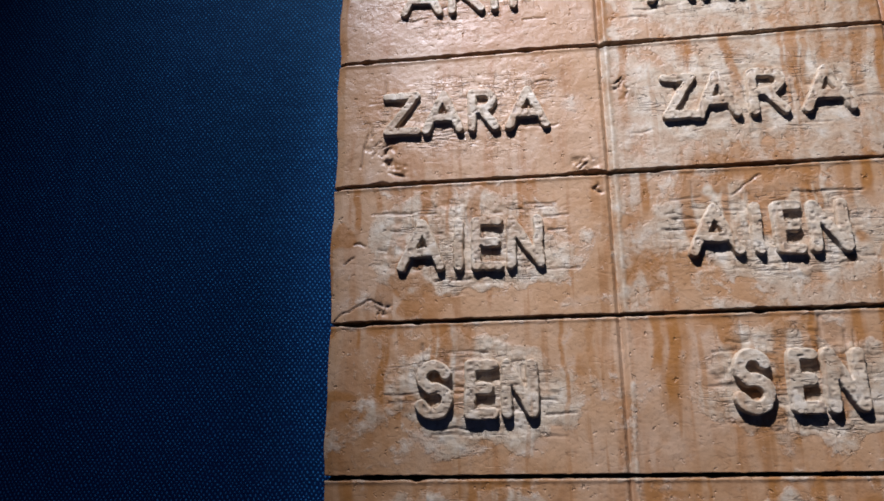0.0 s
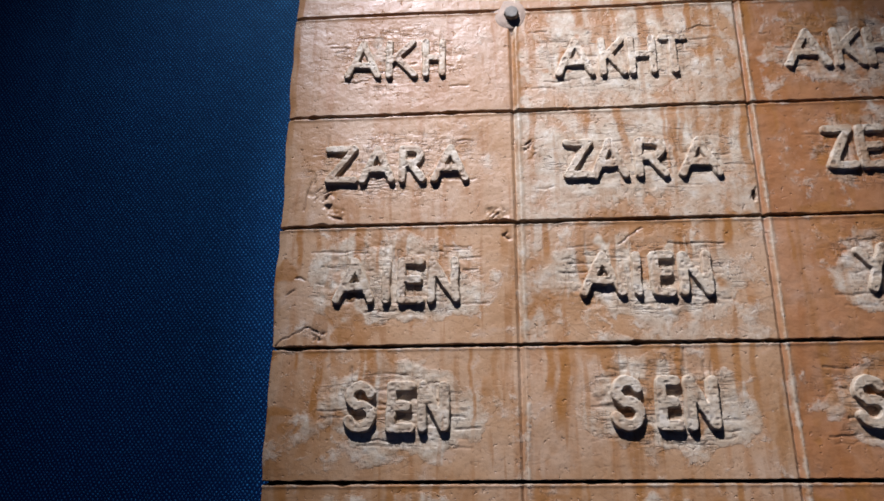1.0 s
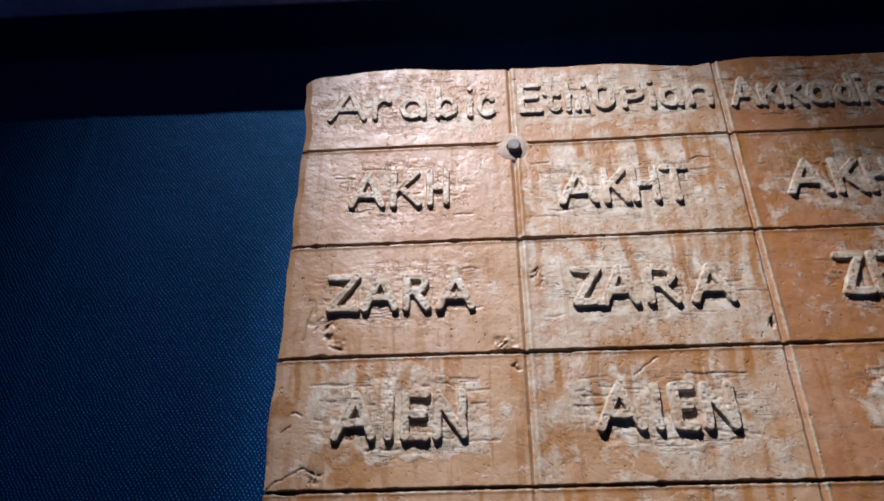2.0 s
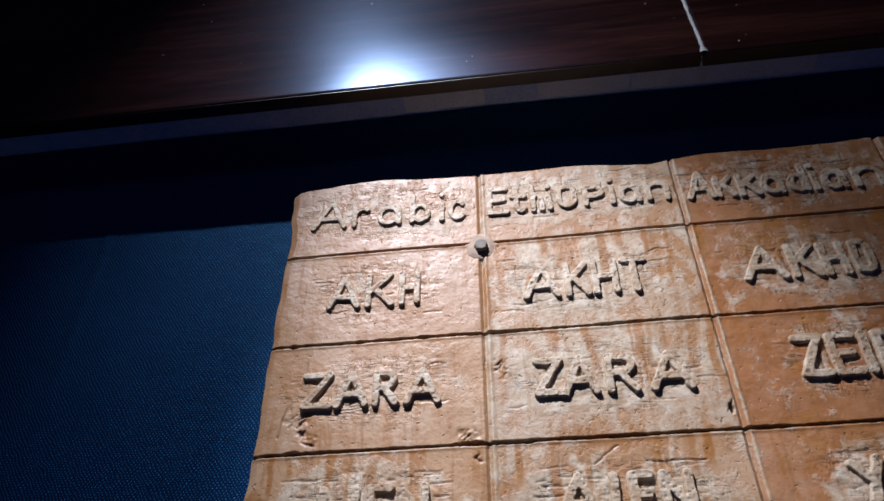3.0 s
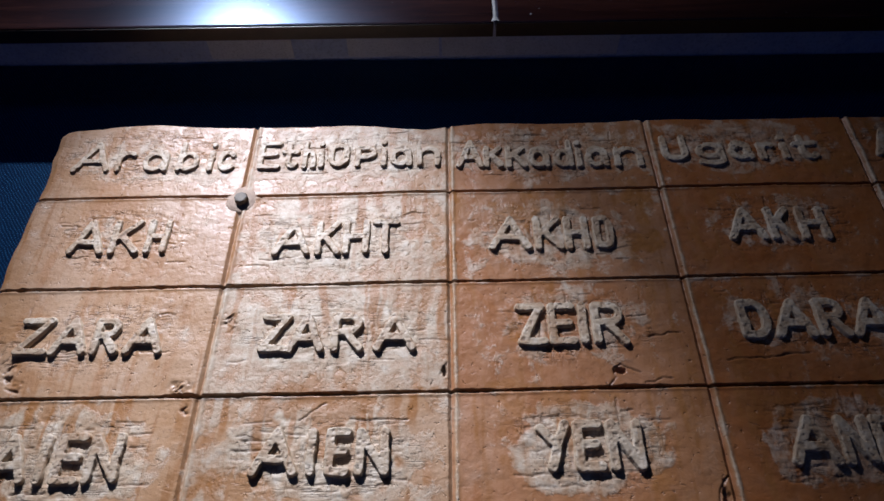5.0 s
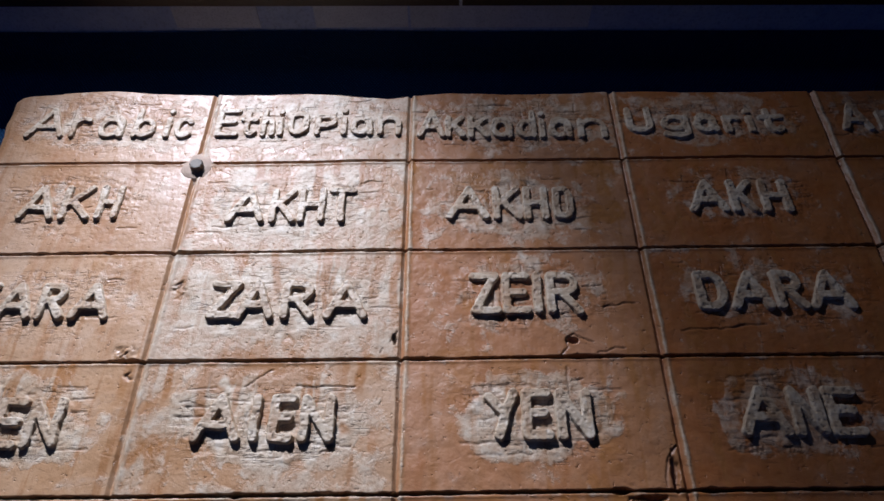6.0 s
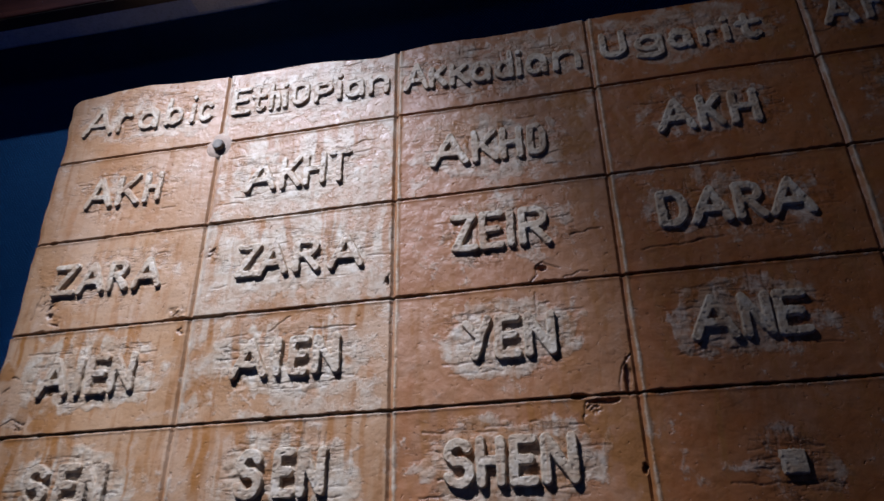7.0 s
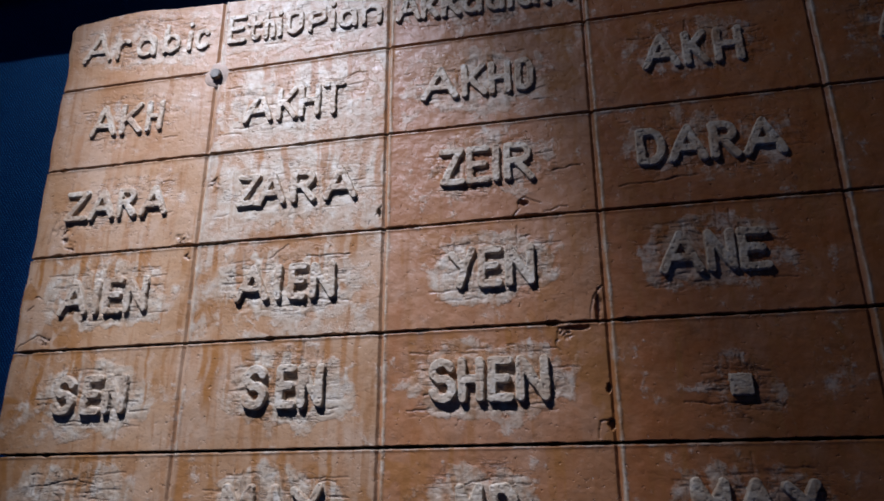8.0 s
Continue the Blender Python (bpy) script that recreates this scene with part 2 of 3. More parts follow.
def rough(x, z, size, seed=0):
    """Smooth random values from -1 to 1 with bumps of about that size in metres."""
    u, v = x / size + 31.7 * seed, z / size + 17.3 * seed
    i, j = np.floor(u).astype(int), np.floor(v).astype(int)
    a, b = u - i, v - j
    a, b = a * a * (3 - 2 * a), b * b * (3 - 2 * b)
    at = lambda p, q: LATTICE[p % 256, q % 256]
    top = at(i, j) * (1 - a) + at(i + 1, j) * a
    low = at(i, j + 1) * (1 - a) + at(i + 1, j + 1) * a
    return 2 * (top * (1 - b) + low * b) - 1


def step(v, lo, hi):
    s = np.clip((v - lo) / (hi - lo), 0, 1)
    return s * s * (3 - 2 * s)


def sheet(name, x, y, z, keep, mat, parent, **values):
    """A mesh from a grid of points; keep says which points stand."""
    rows, cols = x.shape
    index = -np.ones(rows * cols, dtype=int)
    idx = np.arange(rows * cols).reshape(rows, cols)
    quads = np.stack([idx[:-1, :-1], idx[:-1, 1:], idx[1:, 1:], idx[1:, :-1]], -1).reshape(-1, 4)
    quads = quads[keep.ravel()[quads].all(1)]
    used = np.unique(quads)
    index[used] = np.arange(len(used))
    me = bpy.data.meshes.new(name)
    co = np.stack([x.ravel()[used], y.ravel()[used], z.ravel()[used]], -1)
    me.vertices.add(len(co))
    me.vertices.foreach_set("co", co.ravel())
    me.loops.add(quads.size)
    me.loops.foreach_set("vertex_index", index[quads].ravel())
    me.polygons.add(len(quads))
    me.polygons.foreach_set("loop_start", np.arange(0, quads.size, 4))
    me.polygons.foreach_set("use_smooth", np.ones(len(quads), dtype=bool))
    for key, value in values.items():
        me.attributes.new(key, "FLOAT", "POINT").data.foreach_set("value", value.ravel()[used])
    me.update(calc_edges=True)
    me.validate()
    me.materials.append(mat)
    ob = new(name, me)
    ob.parent = parent
    return ob


# ---- the hall round the display ----
tagged(part("floor", block(-3.2, 4.2, -3.6, 0.6, -0.1, 0.0), FLOORING), "unseen blue-grey floor of the display hall, paled to bounce light", "floor", kind="structure")
tagged(part("ceiling", block(-3.2, 4.2, -3.6, 0.7, 3.0, 3.1), CEILING), "grey painted ceiling of the display hall", "ceiling", kind="structure")
tagged(part("wall_south", block(-3.2, 4.2, -3.7, -3.6, 0.0, 3.0), PAINT), "grey painted wall behind the visitor", "wall", kind="structure")
tagged(part("wall_west", block(-3.3, -3.2, -3.7, 0.6, 0.0, 3.0), PAINT), "grey painted side wall of the hall", "wall", kind="structure")
tagged(part("wall_east", block(4.2, 4.3, -3.7, 0.6, 0.0, 3.0), PAINT), "grey painted side wall of the hall", "wall", kind="structure")

# the back wall, covered with canvas
WALL_Y = 0.485
wall = tagged(part("wall_north", block(-3.2, 4.2, WALL_Y + 0.004, 0.6, 0.0, 3.0), PAINT), "wall covered with coarse dark blue canvas", "wall", kind="structure")


def canvas():
    x, z = np.meshgrid(np.arange(-1.6, 2.2, 0.006), np.arange(0.6, 2.122, 0.006))
    seam = 0.0011 * np.exp(-((x + 0.366 + 0.004 * rough(x * 0 + 1, z, 0.12, 3)) / 0.004) ** 2)
    y = WALL_Y + 0.0012 * rough(x, z, 0.22, 5) + 0.0004 * rough(x, z, 0.05, 6) - seam
    return sheet("canvas_covering", x, y, z, np.ones_like(x, dtype=bool), CLOTH, wall)


tagged(canvas(), "coarse dark blue canvas with a faint vertical crease")

# the soffit and the varnished boards above the canvas
tagged(part("soffit", block(-3.2, 4.2, 0.409, WALL_Y + 0.004, 2.122, 2.16), SOFFIT), "narrow dusty grey-blue painted soffit over the canvas", "soffit", kind="structure")
tape_y = (0.4575, 0.4815)
for x0, x1, drop in ((0.146, 0.256, 0.0), (0.259, 0.47, 0.0006), (-0.02, 0.08, 0.0003)):
    bm = block(x0, x1, tape_y[0] - 0.02, tape_y[1], 2.1208 - drop, 2.1218)
    tagged(part("tape_strip", bm, TAPE), "strip of greyish masking tape stuck under the soffit", "tape", "tape strips")

FASCIA_Y, FASCIA_Z = 0.39, 2.061
fascia = tagged(new("wooden_fascia"), "glossy reddish-brown wooden fascia hanging above the canvas", "fascia")
for x0, x1 in ((-2.6, 0.3145), (0.3178, 3.4)):
    part("board", block(x0, x1, FASCIA_Y, FASCIA_Y + 0.018, FASCIA_Z, 2.96, 0.0022), WOOD, fascia)
    part("edge_band", block(x0, x1, FASCIA_Y + 0.0016, FASCIA_Y + 0.0176, FASCIA_Z - 0.0012, FASCIA_Z + 0.003), EDGE, fascia, "dark edge band under the board")


def joint_filler():
    z, u = np.meshgrid(np.linspace(FASCIA_Z + 0.001, 2.98, 420), np.linspace(-1, 1, 7), indexing="ij")
    half = 0.0019 + 0.0007 * rough(z, z * 0, 0.02, 2) + 0.0005 * rough(z, z * 0, 0.006, 4) + 0.003 * np.exp(-((z - FASCIA_Z) / 0.006) ** 2)
    x = 0.3162 + u * half + 0.0006 * rough(z, z * 0, 0.05, 9)
    y = FASCIA_Y - 0.0009 * (1 - u * u) + 0.0006 * u * u
    return sheet("joint_filler", x, y, z, np.ones_like(x, dtype=bool), FILLER, fascia)


fascia.matrix_world = Matrix.Translation((0, FASCIA_Y, FASCIA_Z)) @ Matrix.Rotation(radians(-0.9), 4, "X") @ Matrix.Translation((0, -FASCIA_Y, -FASCIA_Z))
tagged(joint_filler(), "ragged pale filler in the joint between the boards")


# ---- the clay tablet ----
FRONT = 0.437
SLOPE = 0.0115
COLS = (-0.124, 0.0705, 0.2655, 0.4645, 0.6655, 0.8625, 1.0615)
ROWS = (1.9605, 1.8670, 1.7667, 1.6667, 1.5672, 1.4675, 1.3680, 1.2690)


def arc(cx, cy, rx, ry, a0, a1, n=14):
    return [(cx + rx * math.cos(radians(a0 + (a1 - a0) * k / n)), cy + ry * math.sin(radians(a0 + (a1 - a0) * k / n))) for k in range(n + 1)]


# strokes of each character in a box of 1 by 1
GLYPHS = {}
GLYPHS["A"] = ([(0, 0), (0.52, 1), (1, 0)], [(0.2, 0.33), (0.82, 0.33)],)
GLYPHS["K"] = ([(0.08, 0), (0.08, 1)], [(0.95, 1), (0.12, 0.42)], [(0.35, 0.55), (1, 0)],)
GLYPHS["H"] = ([(0.05, 0), (0.05, 1)], [(0.95, 0), (0.95, 1)], [(0.05, 0.5), (0.95, 0.5)],)
GLYPHS["T"] = ([(0, 1), (1, 1)], [(0.5, 1), (0.5, 0)],)
GLYPHS["O"] = ([(0.06, 0.06), (0.06, 0.96), (0.6, 1.0)] + arc(0.5, 0.66, 0.44, 0.30, 60, 0, 6) + arc(0.5, 0.34, 0.44, 0.32, 0, -90, 6) + [(0.06, 0.06)],)
GLYPHS["Z"] = ([(0.02, 1), (0.95, 1), (0.05, 0), (1, 0)],)
GLYPHS["R"] = ([(0.08, 0), (0.08, 1)], [(0.08, 1), (0.5, 1)] + arc(0.55, 0.76, 0.36, 0.24, 80, -80) + [(0.1, 0.5)], [(0.45, 0.5), (1, 0)],)
GLYPHS["E"] = ([(1, 1), (0.05, 1), (0.05, 0), (1, 0)], [(0.05, 0.52), (0.85, 0.52)],)
GLYPHS["I"] = ([(0.5, 0), (0.5, 1)],)
GLYPHS["N"] = ([(0.04, 0), (0.04, 1), (0.96, 0.02), (0.96, 1)],)
GLYPHS["S"] = (arc(0.5, 0.75, 0.44, 0.25, 20, 200, 12) + arc(0.5, 0.26, 0.48, 0.27, 110, -160, 16),)
GLYPHS["Y"] = ([(0, 0.92), (0.62, 0.52)], [(1, 1), (0.62, 0.45), (0.38, 0)],)
GLYPHS["D"] = ([(0.05, 0), (0.05, 1), (0.4, 1)] + arc(0.4, 0.5, 0.55, 0.5, 85, -85, 14) + [(0.05, 0)],)
GLYPHS["M"] = ([(0.03, 0), (0.05, 1), (0.5, 0.35), (0.95, 1), (0.97, 0)],)
GLYPHS["U"] = ([(0.05, 1), (0.05, 0.3)] + arc(0.5, 0.28, 0.45, 0.28, 180, 360) + [(0.95, 1)],)
GLYPHS["P"] = ([(0.08, 0), (0.08, 0.72), (0.5, 0.72)] + arc(0.55, 0.52, 0.38, 0.2, 80, -80) + [(0.1, 0.3)],)
GLYPHS["a"] = (arc(0.45, 0.3, 0.42, 0.3, 0, 360, 20), [(0.93, 0.0), (0.9, 0.4)] + arc(0.5, 0.5, 0.4, 0.2, 10, 150, 8),)
GLYPHS["b"] = ([(0.06, 0), (0.06, 1)], arc(0.5, 0.3, 0.42, 0.3, 0, 360, 20),)
GLYPHS["d"] = ([(0.94, 0), (0.94, 1)], arc(0.5, 0.3, 0.42, 0.3, 0, 360, 20),)
GLYPHS["c"] = (arc(0.55, 0.32, 0.48, 0.32, 45, 315, 16),)
GLYPHS["g"] = (arc(0.5, 0.34, 0.4, 0.28, 0, 360, 20), [(0.92, 0.62), (0.92, -0.1)] + arc(0.5, -0.1, 0.42, 0.16, 0, -150, 8),)
GLYPHS["h"] = ([(0.06, 0), (0.06, 1)], [(0.06, 0.4)] + arc(0.5, 0.38, 0.42, 0.24, 150, 0, 10) + [(0.92, 0)],)
GLYPHS["i"] = ([(0.5, 0), (0.5, 0.62)], [(0.5, 0.92), (0.5, 0.95)],)
GLYPHS["k"] = ([(0.08, 0), (0.08, 0.72)], [(0.95, 0.72), (0.15, 0.34)], [(0.4, 0.45), (1, 0)],)
GLYPHS["n"] = ([(0.06, 0), (0.06, 0.64)], [(0.06, 0.4)] + arc(0.5, 0.38, 0.42, 0.26, 150, 0, 10) + [(0.92, 0)],)
GLYPHS["o"] = ([(0.1, 0.3), (0.1, 0.78), (0.5, 0.86), (0.9, 0.78), (0.9, 0.3)] + arc(0.5, 0.28, 0.4, 0.26, 0, -180, 10),)
GLYPHS["r"] = ([(0.15, 0), (0.15, 0.64)], [(0.15, 0.36)] + arc(0.62, 0.4, 0.42, 0.22, 160, 50, 8),)
GLYPHS["t"] = ([(0.3, 0.95), (0.3, 0.25)] + arc(0.62, 0.22, 0.32, 0.22, 180, 330, 8), [(0.0, 0.62), (0.95, 0.62)],)
GLYPHS["#"] = ([(0.3, 0.3), (0.7, 0.3), (0.7, 0.7), (0.3, 0.7), (0.3, 0.3), (0.7, 0.7)],)

WORDS = {}


def word(row, col, text, spans, top, base, half, film):
    """A word of the tablet, in millimetres: left and right of each character in turn, its top and base, half a stroke; and how limy it is."""
    WORDS[row, col] = (text, list(zip(spans[::2], spans[1::2])), top, base, half, film)


word(0, 0, "Arabic", (-103, -66, -63, -41, -35, -8, -2, 22, 28, 36, 37, 57), 1938, 1898, 3.0, 0.38)
word(0, 1, "EthioPian", (77, 100, 101, 119, 121, 136, 137, 144, 146, 169, 172, 196, 199, 206, 208, 231, 233, 259), 1937, 1901, 3.0, 0.5)
word(0, 2, "Akkadian", (273, 300, 299, 319, 320, 342, 343, 366, 367, 388, 389, 397, 399, 423, 426, 457), 1935, 1898, 3.2, 0.4)
word(0, 3, "Ugarit", (474, 501, 505, 537, 539, 564, 567, 587, 589, 600, 604, 628), 1938, 1904, 3.4, 0.46)
word(0, 4, "Ara", (682, 712, 717, 735, 738, 768), 1944, 1907, 3.4, 0.3)
word(1, 0, "AKH", (-77, -45, -42, -13, -9, 13), 1839, 1801, 3.2, 0.25)
word(1, 1, "AKHT", (107, 141, 144, 168, 169, 194, 196, 220), 1836, 1798, 3.2, 0.55)
word(1, 2, "AKHO", (301, 338, 340, 367, 368, 391, 394, 414), 1838, 1801, 3.4, 0.5)
word(1, 3, "AKH", (515, 549, 551, 575, 579, 606), 1845, 1808, 3.6, 0.36)
word(1, 4, "A", (718, 748), 1855, 1815, 3.6, 0.3)
word(2, 0, "ZARA", (-90, -61, -60, -30, -28, -4, 0, 32), 1736, 1702, 3.3, 0.22)
word(2, 1, "ZARA", (109, 135, 132, 163, 167, 195, 203, 237), 1738, 1703, 3.4, 0.55)
word(2, 2, "ZEIR", (319, 344, 345, 368, 369, 378, 379, 409), 1745, 1707, 3.6, 0.36)
word(2, 3, "DARA", (501, 528, 529, 562, 563, 589, 591, 627), 1747, 1711, 3.8, 0.24)
word(3, 0, "AIEN", (-77, -44, -40, -29, -26, -4, -2, 24), 1637, 1600, 3.5, 0.86)
word(3, 1, "AIEN", (118, 153, 157, 167, 172, 191, 194, 220), 1640, 1604, 3.6, 0.7)
word(3, 2, "YEN", (328, 352, 354, 377, 379, 406), 1644, 1606, 3.8, 0.92)
word(3, 3, "ANE", (511, 547, 549, 574, 575, 600), 1646, 1609, 3.8, 0.55)
word(4, 0, "SEN", (-64, -39, -32, -10, -8, 16), 1539, 1502, 3.8, 0.96)
word(4, 1, "SEN", (135, 160, 168, 187, 189, 214), 1543, 1504, 4.2, 0.92)
word(4, 2, "SHEN", (309, 334, 335, 359, 361, 383, 385, 414), 1544, 1506, 4.0, 0.86)
word(4, 3, "#", (555, 572), 1524, 1507, 4.2, 0.12)
word(5, 0, "", (-78, 12), 1440, 1404, 3.0, 0.95)
word(5, 1, "MAY", (124, 156, 161, 186, 189, 218), 1440, 1404, 3.8, 0.95)
word(5, 2, "MO", (332, 356, 360, 384), 1441, 1406, 4.0, 0.86)
word(5, 3, "MAY", (516, 545, 549, 577, 581, 608), 1445, 1410, 4.2, 0.4)


def swell(x, z):
    """How far the clay stands out of its mean plane, in metres."""
    return 0.0011 * rough(x, z, 0.07, 1) + 0.0003 * rough(x, z, 0.026, 2) + 0.00006 * rough(x, z, 0.008, 3) + 0.00005 * rough(x, z, 0.003, 4)


def gap(x, z, points):
    best = np.full(x.shape, 9.0)
    for (ax, az), (bx, bz) in zip(points[:-1], points[1:]):
        dx, dz = bx - ax, bz - az
        s = np.clip(((x - ax) * dx + (z - az) * dz) / max(dx * dx + dz * dz, 1e-12), 0, 1)
        best = np.minimum(best, np.hypot(x - ax - s * dx, z - az - s * dz))
    return best


def letter(char, x0, x1, top, base, half, film, parent):
    pad = 0.0025
    inset = half * 0.85
    wide = max(x1 - x0 - 2 * inset, 0.001)
    high = top - base - 2 * inset
    if char == "i" or char == "I":
        wide, inset_x = 0.0, (x1 - x0) / 2
    else:
        inset_x = inset
    strokes = [[(x0 + inset_x + u * wide, base + inset + v * high) for u, v in s] for s in GLYPHS[char]]
    low = min(v for s in strokes for _, v in s) - half - pad
    x, z = np.meshgrid(np.arange(x0 - pad - 0.003, x1 + pad + 0.003, 0.00062), np.arange(low, top + half + pad, 0.00062))
    wob = 0.0006 * rough(x, z, 0.012, 11)
    d = np.min([gap(x + wob, z + 0.0006 * rough(x, z, 0.010, 12), s) for s in strokes], 0)
    if char == "#":
        d = half - np.minimum((x1 - x0) / 2 - np.abs(x - (x0 + x1) / 2), (top - base) / 2 - np.abs(z - (top + base) / 2))
    s = half - d + 0.0003 * rough(x, z, 0.005, 13) + 0.0002 * rough(x, z, 0.0018, 14)
    h = step(s, -0.0004, 0.0005)
    worn = 0.5 * rough(x, z, 0.02, 15) + 0.5
    top_h = float(np.interp(base, (1.50, 1.60, 1.70, 1.80, 1.90), (0.0038, 0.0032, 0.0028, 0.0025, 0.0021))) * (1 - (0.40 if base > 1.78 else 0.12) * np.clip((z - base) / (top - base), 0, 1)) + 0.0005 * worn + 0.00022 * rough(x, z, 0.005, 16) + 0.0002 * rough(x * 0.4, z, 0.0022, 17)
    y = FRONT - swell(x, z) - h * top_h + 0.0012 * (1 - h)
    lime_lit = 0.80 + 0.4 * film + 0.14 * rough(x, z, 0.012, 18)
    pits = step(rough(x, z, 0.0022, 19), 0.30, 0.75) * step(s, 0.0, 0.001)
    return sheet("letter", x, y + 0.0005 * pits, z, s > -0.0016, CLAY, parent, lime_lit=lime_lit, dirt=0.6 * pits, carved=0.3 + 0 * x, runs=0 * x)


CHIPS = ((0.055, 1.671, 0.011), (-0.090, 1.690, 0.015), (-0.080, 1.678, 0.010), (0.085, 1.730, 0.011),
         (0.428, 1.560, 0.008), (0.062, 1.655, 0.006), (-0.088, 1.575, 0.008))
BREAKS = ((0.398, 1.6845, 0.0042, 0.0028), (0.4575, 1.585, 0.0030, 0.013), (0.438, 1.5665, 0.012, 0.0026), (0.4612, 1.486, 0.0026, 0.005), (0.4612, 1.516, 0.0022, 0.004), (0.056, 1.6672, 0.010, 0.0022),
          (0.2600, 1.686, 0.0015, 0.0045), (0.402, 1.6710, 0.009, 0.0022), (-0.092, 1.6655, 0.006, 0.0022), (0.185, 1.6684, 0.012, 0.0016), (0.245, 1.7691, 0.014, 0.0015), (0.225, 1.5694, 0.02, 0.0016))
CRACKS = (((0.520, 1.502), (0.555, 1.5015), (0.594, 1.5005)),
          ((0.389, 1.672), (0.393, 1.679), (0.392, 1.686), (0.398, 1.690), (0.404, 1.687), (0.413, 1.683)), ((0.416, 1.674), (0.426, 1.677), (0.437, 1.6775)),
          ((-0.122, 1.568), (-0.108, 1.576), (-0.096, 1.5815), (-0.087, 1.578), (-0.090, 1.572)), ((-0.115, 1.607), (-0.108, 1.611)), ((-0.108, 1.622), (-0.100, 1.619)),
          ((0.462, 1.602), (0.4555, 1.5935), (0.452, 1.5836), (0.4507, 1.575)), ((0.423, 1.548), (0.4206, 1.555), (0.4246, 1.566), (0.432, 1.5626)),
          ((0.4508, 1.4755), (0.4525, 1.488), (0.463, 1.489)),
          ((0.483, 1.693), (0.514, 1.695), (0.5515, 1.699)), ((0.410, 1.733), (0.4264, 1.7347)), ((0.425, 1.715), (0.452, 1.7174)),
          ((0.188, 1.6472), (0.232, 1.6466)), ((0.150, 1.646), (0.160, 1.654), (0.169, 1.661)), ((-0.052, 1.594), (-0.028, 1.5945)), ((0.256, 1.683), (0.262, 1.692)),
          ((0.224, 1.842), (0.232, 1.845), (0.243, 1.844)), ((0.118, 1.926), (0.140, 1.929)), ((-0.101, 1.705), (-0.104, 1.690), (-0.105, 1.680)),
          ((-0.075, 1.437), (-0.030, 1.443), (-0.005, 1.440)), ((-0.050, 1.432), (-0.040, 1.426)), ((0.340, 1.440), (0.362, 1.444)))
RUNS = {(1, 0): 0.12, (1, 1): 0.85, (1, 2): 0.9, (2, 1): 1.0, (2, 2): 0.6, (3, 0): 0.8, (3, 1): 1.0, (3, 2): 0.5, (4, 0): 0.95, (4, 1): 0.9, (4, 2): 0.7, (5, 0): 0.7, (5, 1): 0.7, (5, 2): 0.6}
WASH = {(0, 0): 0.02, (0, 1): 0.34, (0, 2): 0.12, (0, 3): 0.08, (1, 0): -0.05, (1, 1): 0.42, (1, 2): 0.16, (1, 3): 0.03, (2, 0): -0.06, (2, 1): 0.52, (2, 2): 0.05, (3, 0): 0.1, (3, 1): 0.32, (4, 0): 0.16, (4, 1): 0.12}
# how brown each column is; rightward rise also stands in for the beam's fall-off
COLUMN_SHADE = (0.05, 0.0, 0.66, 1.0, 1.0, 1.0)


def streaks(row, col, x, z, upper):
    """Orange runs that start at a tile's upper edge and thin out on the way down."""
    rng = np.random.default_rng(900 + 10 * row + col)
    amount = RUNS.get((row, col), 0.25)
    total = np.zeros_like(x)
    for _ in range(int(3 + 13 * amount)):
        middle = rng.uniform(COLS[col] + 0.006, COLS[col + 1] - 0.006)
        half, length = rng.uniform(0.0012, 0.0048), rng.uniform(0.015, 0.085)
        fall = (upper - z) / length
        off = np.abs(x - middle - 0.004 * rough(x * 0 + middle, z, 0.03, 61) - 0.001 * rough(x, z, 0.007, 62))
        total = np.maximum(total, (1 - step(off, half * 0.55, half * 1.25)) * (1 - step(fall, 0.55, 1.0)) * rng.uniform(0.45, 1.0))
    pools = step(rough(x, z * 0.8, 0.022, 63 + row) + 0.5 * rough(x, z, 0.007, 64), 0.25, 0.55) * step(-rough(x, z, 0.06, 65), -0.2, 0.3)
    return np.clip(np.maximum(total, 0.8 * pools) * min(1.0, amount + 0.2), 0, 1)


def scores(row, col, x, z, cx, cz, hx, hz):
    """Fine level tool cuts round a word: how near each place is to one, from 0 to 1."""
    rng = np.random.default_rng(500 + 10 * row + col)
    near = np.zeros_like(x)
    for _ in range(40 if row > 2 else 14):
        if rng.random() < 0.8:
            ax, az, run = rng.uniform(cx - hx - 0.022, cx + hx + 0.004), rng.uniform(cz - hz - 0.012, cz + hz + 0.010), rng.uniform(0.006, 0.026)
            line = [(ax, az), (ax + run * 0.5, az + rng.uniform(-0.0008, 0.0008)), (ax + run, az + rng.uniform(-0.001, 0.0015))]
        else:
            ax, az, run = rng.uniform(cx - hx, cx + hx), rng.uniform(cz - hz, cz + hz), rng.uniform(0.006, 0.022)
            line = [(ax, az), (ax + rng.uniform(-0.001, 0.001), az + run)]
        near = np.maximum(near, (1 - step(gap(x, z + 0.0006 * rough(x, z, 0.006, 66), line), 0.0002, 0.0009)) * rng.uniform(0.4, 1.0))
    return near


def spread(length, pitch):
    """Places from 0 to 1 at that pitch, closer together near both ends."""
    near = np.arange(0, 0.0030, 0.0004)
    mid = np.linspace(0.0032, length - 0.0032, int(length / pitch))
    return np.concatenate([near, mid, (length - near)[::-1]]) / length


